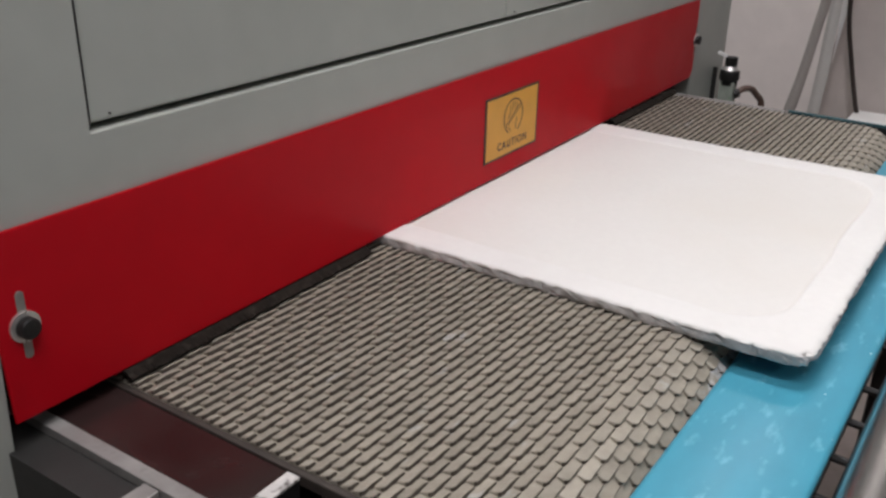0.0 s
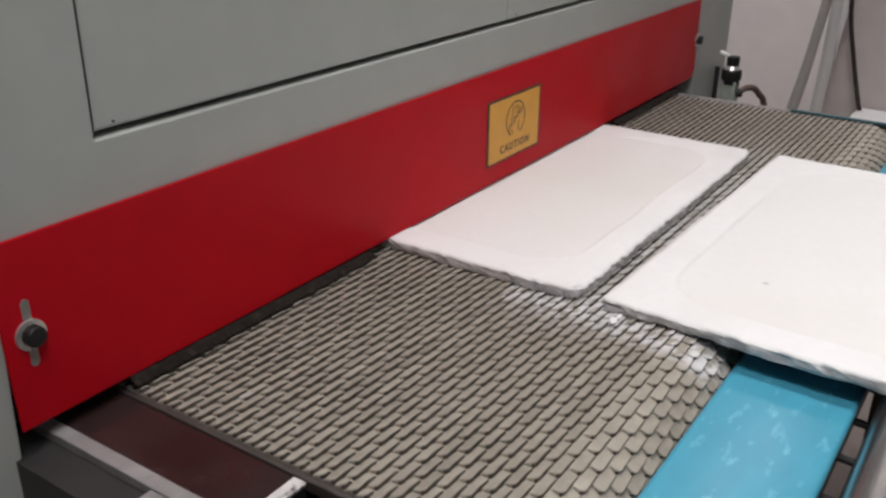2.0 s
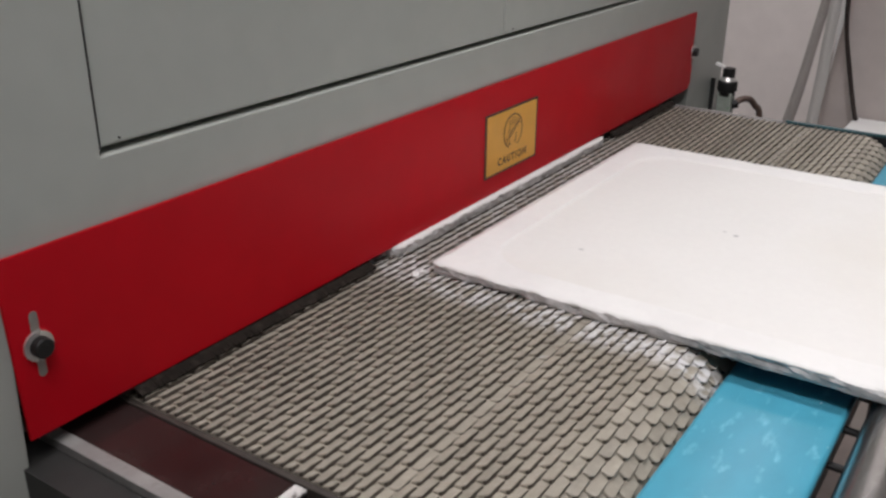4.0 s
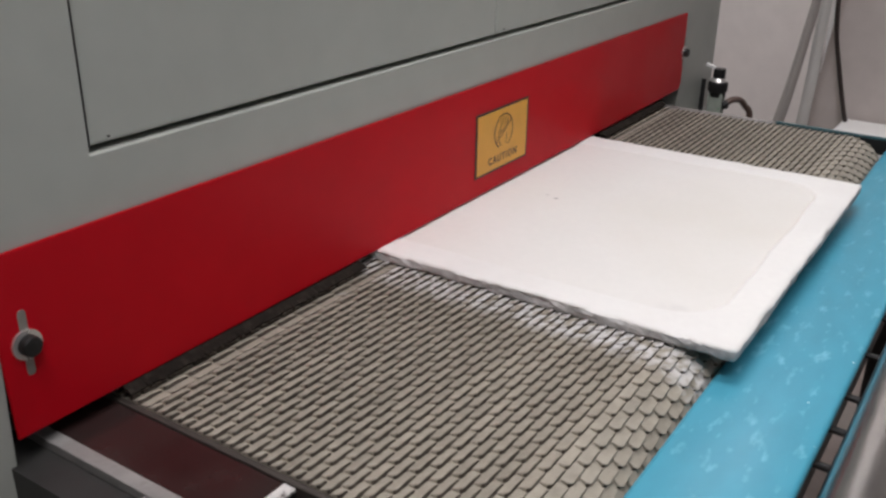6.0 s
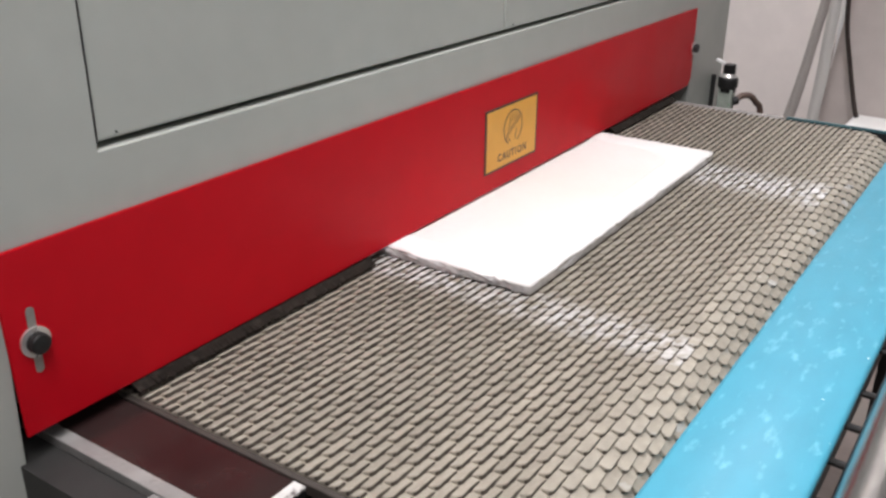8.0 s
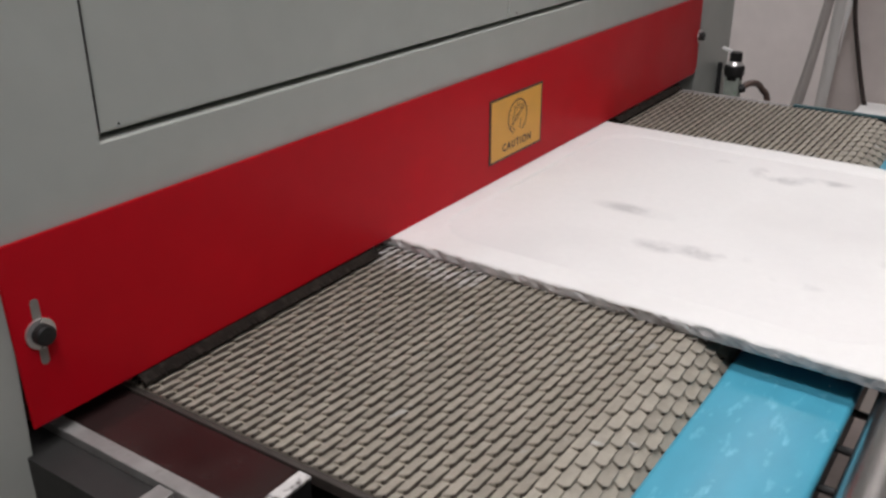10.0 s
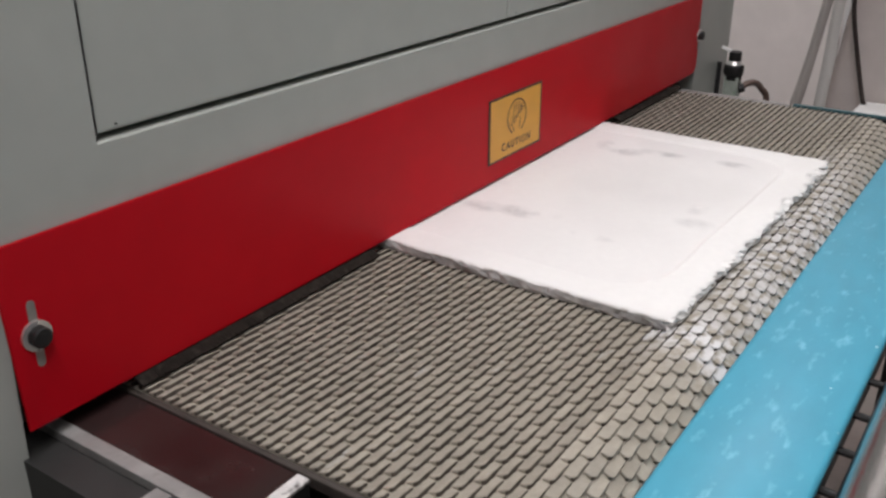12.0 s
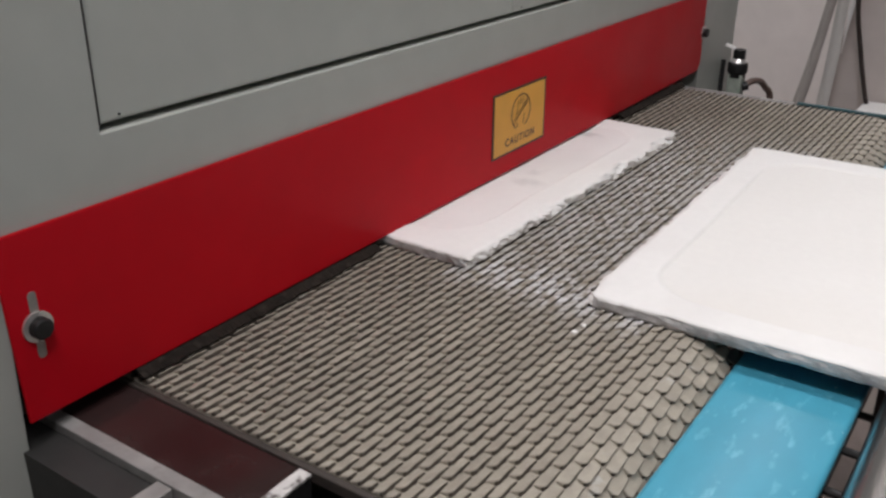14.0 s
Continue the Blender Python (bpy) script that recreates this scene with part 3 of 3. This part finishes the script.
def fibre_board(seed, mat, label, ragged=(0.0012, 0.0012, 0.0012, 0.0012), corner=0.012, chunk=70.0):
    """A pressed board with a raised rim, a shallow sunken field and broken edges. ragged: near, far, leading, trailing."""
    hx, hy = BW / 2, BL / 2

    def rounded(x, y):
        u, v = abs(x) - (hx - corner), abs(y) - (hy - corner)
        if u > 0 and v > 0 and math.hypot(u, v) > corner:
            k = corner / math.hypot(u, v)
            return math.copysign(hx - corner + u * k, x), math.copysign(hy - corner + v * k, y)
        return x, y

    def inside(x, y):
        # distance into the sunken field, whose outline wanders a little
        inx, iny, r = hx - 0.042, hy - 0.040, 0.062
        qx, qy = abs(x) - inx + r, abs(y) - iny + r
        wander = 0.0025 * noise.noise(Vector((x * 14, y * 14, seed * 5)))
        return wander - (math.hypot(max(qx, 0), max(qy, 0)) + min(max(qx, qy), 0) - r)

    def side(x, y):
        return (0 if x < 0 else 1) if abs(x) / hx > abs(y) / hy else (2 if y > 0 else 3)

    def broken(x, y, level, rag):
        # outward shift of the edge: broad waves, chunks broken out, and fine fibre
        p = Vector((x, y, seed * 1.7))
        wave = noise.noise(p * 22)
        bite = min(0.0, noise.noise(p * chunk + Vector((0, 0, level * 0.45))) + 0.05) * 2.6
        fine = noise.noise(p * 260 + Vector((0, 0, level * 3.1)))
        return rag * (0.5 + 0.7 * wave + bite + 0.6 * fine)

    bm = bmesh.new()
    # grid lines lie closer where the rim steps down
    lines = sorted({round(-1 + 2 * i / 90, 5) for i in range(91)} | {round(q * (0.852 + 0.0045 * i), 5) for i in range(-6, 7) for q in (-1, 1)})
    coords = [c for i, c in enumerate(lines) if i == 0 or c - lines[i - 1] > 0.0015]
    n = len(coords) - 1
    top = [[None] * (n + 1) for _ in range(n + 1)]
    for i, a in enumerate(coords):
        for j, b in enumerate(coords):
            x, y = rounded(a * hx, b * hy)
            s = min(max((inside(x, y) + 0.003) / 0.006, 0), 1)
            z = BT - 0.0025 * s * s * (3 - 2 * s) + 0.0003 * noise.noise(Vector((x * 9, y * 9, seed)))
            top[i][j] = bm.verts.new((x, y, z))
    for i in range(n):
        for j in range(n):
            f = bm.faces.new((top[i][j], top[i + 1][j], top[i + 1][j + 1], top[i][j + 1]))
            f.smooth = True
            f.material_index = 2 if inside(*f.calc_center_median().xy) > 0 else 0
    ring = [top[i][0] for i in range(n)] + [top[n][j] for j in range(n)] + [top[n - i][n] for i in range(n)] + [top[0][n - j] for j in range(n)]
    flat = [(v.co.x, v.co.y) for v in ring]

    def outward(x, y):
        return Vector((math.copysign(1, x) if abs(x) > hx - corner else 0, math.copysign(1, y) if abs(y) > hy - corner else 0, 0))

    layers = [ring]
    for level, zz in enumerate((0.0100, 0.0070, 0.0036, 0.0)):
        layers.append([bm.verts.new(Vector((x, y, zz)) + outward(x, y) * (broken(x, y, level + 1, ragged[side(x, y)]) - (0.0012 if level == 3 else 0))) for x, y in flat])
    for v, (x, y) in zip(ring, flat):
        rag = ragged[side(x, y)]
        w = broken(x, y, 0, rag)
        v.co += outward(x, y) * (w - rag * 0.25) + Vector((0, 0, -0.0006 + min(0, w) * 0.35))
    m = len(ring)
    for level, (a, c) in enumerate(zip(layers, layers[1:])):
        for q in range(m):
            f = bm.faces.new((a[q], a[(q + 1) % m], c[(q + 1) % m], c[q]))
            f.material_index = 0 if level == 0 or ragged[side(*flat[q])] > 0.003 else 1
    bm.faces.new(layers[-1]).material_index = 1
    bmesh.ops.recalc_face_normals(bm, faces=bm.faces[:])
    me = bpy.data.meshes.new("fibre_board")
    bm.to_mesh(me)
    bm.free()
    for slot in (M_BOARD_RIM, M_BOARD_EDGE, mat):
        me.materials.append(slot)
    return tagged(new("fibre_board", me), label, "board", "boards fed through the machine")


board_a = fibre_board(1, M_BOARD, "white pressed fibre board with rounded corners on the belt", (0.0017, 0.001, 0.001, 0.0024), 0.022, 95)
board_b = fibre_board(2, M_BOARD_SPOT, "white pressed fibre board with a broken side edge", (0.0026, 0.001, 0.001, 0.0014), 0.006, 40)
board_c = fibre_board(3, M_BOARD_STAIN, "white pressed fibre board with grey stains and ragged edge", (0.0018, 0.001, 0.001, 0.0070), 0.007, 75)
board_d = fibre_board(4, M_BOARD, "white pressed fibre board with a fuzzy leading edge", (0.0014, 0.001, 0.0032, 0.001), 0.01, 60)


# ---- beyond the machine ----
def air_regulator():
    t = thing("air_regulator", "small air regulator with a black knob and brown hose", "regulator")
    x, y = 1.478, -0.03
    # dark strip that draws the shading at the corner post's edge
    bm = box(bmesh.new(), 1.470, 1.474, -0.006, 0.0035, 0.62, 0.858, 0.001)
    part("bracket", bm, M_DARK, t, "dark strip for the shading along the post's edge")
    bm = box(bmesh.new(), -0.004, 0.004, -0.010, 0.010, -0.003, 0.003, 0.001)
    bm.transform(pose(1.473, -0.012, 0.8855, 20, 0, 0))
    part("tab", bm, M_SHEET, t, "white plastic tab")
    part("stem", box(bmesh.new(), x - 0.014, x + 0.014, y - 0.015, y + 0.015, 0.62, 0.832, 0.004), M_GREEN, t, "grey-green cast body")
    part("nut", rod(bmesh.new(), (x, y, 0.825), (x, y, 0.834), 0.0175, 6), M_DARK, t, "dark hexagon nut")
    bm = rod(bmesh.new(), (x, y, 0.833), (x, y, 0.836), 0.0175, 24, 0.020)
    rod(bm, (x, y, 0.836), (x, y, 0.852), 0.020, 24), rod(bm, (x, y, 0.852), (x, y, 0.856), 0.020, 24, 0.0175)
    part("collar", bm, M_BLACK, t, "black ribbed collar")
    part("ring", rod(bmesh.new(), (x, y, 0.856), (x, y, 0.863), 0.0175, 24, 0.0125), M_ZINC, t, "bright ring", True)
    part("knob", rod(bmesh.new(), (x, y, 0.863), (x, y, 0.881), 0.0125, 20), M_BLACK, t, "black knob", True)
    part("outlet", rod(bmesh.new(), (x, y - 0.014, 0.806), (x + 0.006, y - 0.022, 0.809), 0.009, 14), M_DARK, t, "dark hose fitting", True)
    hose = smooth_path([(x + 0.006, y - 0.020, 0.811), (x + 0.02, y - 0.028, 0.816), (x + 0.045, y - 0.036, 0.812), (x + 0.065, y - 0.044, 0.796),
                        (x + 0.082, y - 0.052, 0.770), (x + 0.09, y - 0.056, 0.66), (x + 0.09, y - 0.05, 0.0)])
    part("hose", tube(bmesh.new(), hose, 0.0066), M_BROWN_HOSE, t, "brown rubber hose", True)


air_regulator()


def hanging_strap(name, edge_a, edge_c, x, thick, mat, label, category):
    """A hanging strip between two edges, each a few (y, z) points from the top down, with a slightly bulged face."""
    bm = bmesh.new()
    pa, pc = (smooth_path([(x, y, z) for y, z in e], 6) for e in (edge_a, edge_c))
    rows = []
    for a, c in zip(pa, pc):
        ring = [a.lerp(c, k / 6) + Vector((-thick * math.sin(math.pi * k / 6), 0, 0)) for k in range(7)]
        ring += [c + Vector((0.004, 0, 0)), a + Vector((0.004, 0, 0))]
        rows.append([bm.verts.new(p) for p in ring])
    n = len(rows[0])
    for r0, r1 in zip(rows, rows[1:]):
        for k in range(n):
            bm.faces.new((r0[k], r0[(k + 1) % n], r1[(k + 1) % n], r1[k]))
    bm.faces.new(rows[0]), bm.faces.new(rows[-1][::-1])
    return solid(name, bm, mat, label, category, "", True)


# the fold's light and shade are put into these three strips' tones
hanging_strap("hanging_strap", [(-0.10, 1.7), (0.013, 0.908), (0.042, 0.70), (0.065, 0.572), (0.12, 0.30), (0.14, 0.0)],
              [(-0.13, 1.7), (-0.014, 0.908), (0.014, 0.70), (0.033, 0.572), (0.085, 0.30), (0.10, 0.0)], 2.42, 0.016, M_SHEET_SHADE,
              "shaded fold of a hanging sheet, painted grey", "strap")
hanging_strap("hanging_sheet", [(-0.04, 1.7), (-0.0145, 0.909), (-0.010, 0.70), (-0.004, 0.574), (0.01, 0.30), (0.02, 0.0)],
              [(-0.09, 1.7), (-0.046, 0.913), (-0.043, 0.70), (-0.037, 0.579), (-0.03, 0.30), (-0.02, 0.0)], 2.40, 0.010, M_SHEET_HALF_SHADE,
              "plastic sheet hanging in a fold, painted in half shade", "plastic sheet")
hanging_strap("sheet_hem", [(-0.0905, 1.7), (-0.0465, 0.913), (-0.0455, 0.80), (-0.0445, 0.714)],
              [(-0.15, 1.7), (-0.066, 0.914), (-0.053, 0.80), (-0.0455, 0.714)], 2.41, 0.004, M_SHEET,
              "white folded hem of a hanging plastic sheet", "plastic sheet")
bm = box(bmesh.new(), 2.46, 3.2, -0.95, -0.02, 0.0, 1.75, 0.07, 4)
for v in bm.verts:
    v.co.y += (0.75 - v.co.z) * 0.10 * (1 if v.co.y > -0.5 else -0.3)
    v.co.x += 0.02 * noise.noise(v.co * 3)
solid("dust_bag", bm, M_BAG, "big pinkish-grey cloth dust bag standing upright", "dust bag", "", True)
solid("storage_crate", box(bmesh.new(), 2.20, 2.445, -0.95, -0.125, 0.0, 0.585, 0.012, 3), M_SHEET, "low white plastic crate before the bag", "crate")
cable = thing("hanging_cable", "thin dark brown cable hanging before the bag", "cable")
part("cable", tube(bmesh.new(), smooth_path([(2.40, -0.03, 1.7), (2.40, -0.055, 1.1), (2.40, -0.067, 0.868), (2.40, -0.098, 0.728), (2.40, -0.131, 0.608), (2.40, -0.14, 0.585)]), 0.0065, 8),
     M_BROWN_CABLE, cable, "", True)


# ---- movement ----
def belt_pose(s):
    """Pose of a belt row that has gone s metres round its loop."""
    s %= ROWS * ROW
    arc = math.pi * NOSE_R
    if s < RUN:
        return pose(0, NOSE_Y + s, NOSE_Z + NOSE_R)
    s -= RUN
    if s < arc:
        b = s / NOSE_R
        return pose(0, NOSE_Y + RUN + NOSE_R * math.sin(b), NOSE_Z + NOSE_R * math.cos(b), -math.degrees(b))
    s -= arc
    if s < RUN:
        return pose(0, NOSE_Y + RUN - s, NOSE_Z - NOSE_R, 180)
    s -= RUN
    a = math.pi - s / NOSE_R
    return pose(0, NOSE_Y - NOSE_R * math.sin(a), NOSE_Z + NOSE_R * math.cos(a), math.degrees(a))


def on_straight(s):
    s %= ROWS * ROW
    return s < RUN or RUN + math.pi * NOSE_R < s < 2 * RUN + math.pi * NOSE_R


def belt_motion(k):
    last = frame(14.0) - 1
    rows, f, prev = [], 0, None
    for f in range(last + 1):
        s = k * ROW + LEAD + SPEED * f / FPS
        here = on_straight(s)
        if f in (0, last) or here != prev or (f % 4 == 0 if not here else f % 30 == 0):
            if here != prev and prev is not None and (not rows or rows[-1][0] < (f - 1) / FPS - 1e-6):
                rows.append(((f - 1) / FPS, belt_pose(s - SPEED / FPS)))
            rows.append((f / FPS, belt_pose(s)))
        prev = here
    return rows


def board_rows(points):
    """points: seconds, near edge x, leading edge y, height over the belt, yaw."""
    return [(t, pose(x + BW / 2, y - BL / 2, BELT_Z - 0.0020 + z, 0, 0, yaw)) for t, x, y, z, yaw in points]


def motions():
    for k, r in enumerate(belt_rows):
        walk(r, belt_motion(k))
    v = BOARD_SPEED
    walk(board_a, board_rows([(t, 0.359 + 0.001 * min(t, 4), -0.463 + BL + v * t, 0, 0) for t in range(0, 15)]))
    b = [(0, 0.335, -0.90, 0, 0), (0.5, 0.335, -0.72, 0, 0), (0.9, 0.332, -0.506, 0, -1.8), (1.0, 0.330, -0.456, 0, -2.4), (1.1, 0.328, -0.438, 0, -2.8),
         (1.2, 0.328, -0.415, 0, -2.8), (1.3, 0.328, -0.391, 0, -2.8), (1.4, 0.327, -0.370, 0, -2.8), (1.5, 0.327, -0.351, 0, -2.7), (2.0, 0.355, -0.266, 0, -1.4), (2.5, 0.362, -0.230, 0, -0.6)]
    b += [(t, 0.36, -0.173 + v * (t - 3), 0, 0) for t in range(3, 15)]
    walk(board_b, board_rows(b))
    c = [(0, 0.346, -1.60, 0, 0), (7.4, 0.346, -1.60, 0, 0), (8.0, 0.346, -1.02, 0, 0), (8.3, 0.346, -0.80, 0, 0), (8.8, 0.346, -0.40, 0, 0), (9.2, 0.346, -0.16, 0, 0),
         (9.6, 0.35, -0.040, 0, -1.0), (10.0, 0.352, 0.0135, 0, -1.3)]
    c += [(t, 0.352, 0.127 + v * (t - 11), 0, -1.3) for t in (10.5, 11, 12, 13, 14)]
    walk(board_c, board_rows(c))
    d = [(0, 0.33, -2.30, 0, 0), (11.4, 0.33, -2.30, 0, 0), (12.4, 0.33, -1.30, 0, 0), (12.7, 0.33, -1.00, 0.01, 0), (13.0, 0.33, -0.62, 0.10, 2), (13.1, 0.34, -0.468, 0.095, 2),
         (13.2, 0.385, -0.372, 0.03, 1), (13.3, 0.379, -0.322, 0.004, 0.3), (13.4, 0.365, -0.301, 0, 0.5), (13.5, 0.358, -0.289, 0, 0.7), (14, 0.349, -0.241, 0, 1.2)]
    walk(board_d, board_rows(d))


motions()
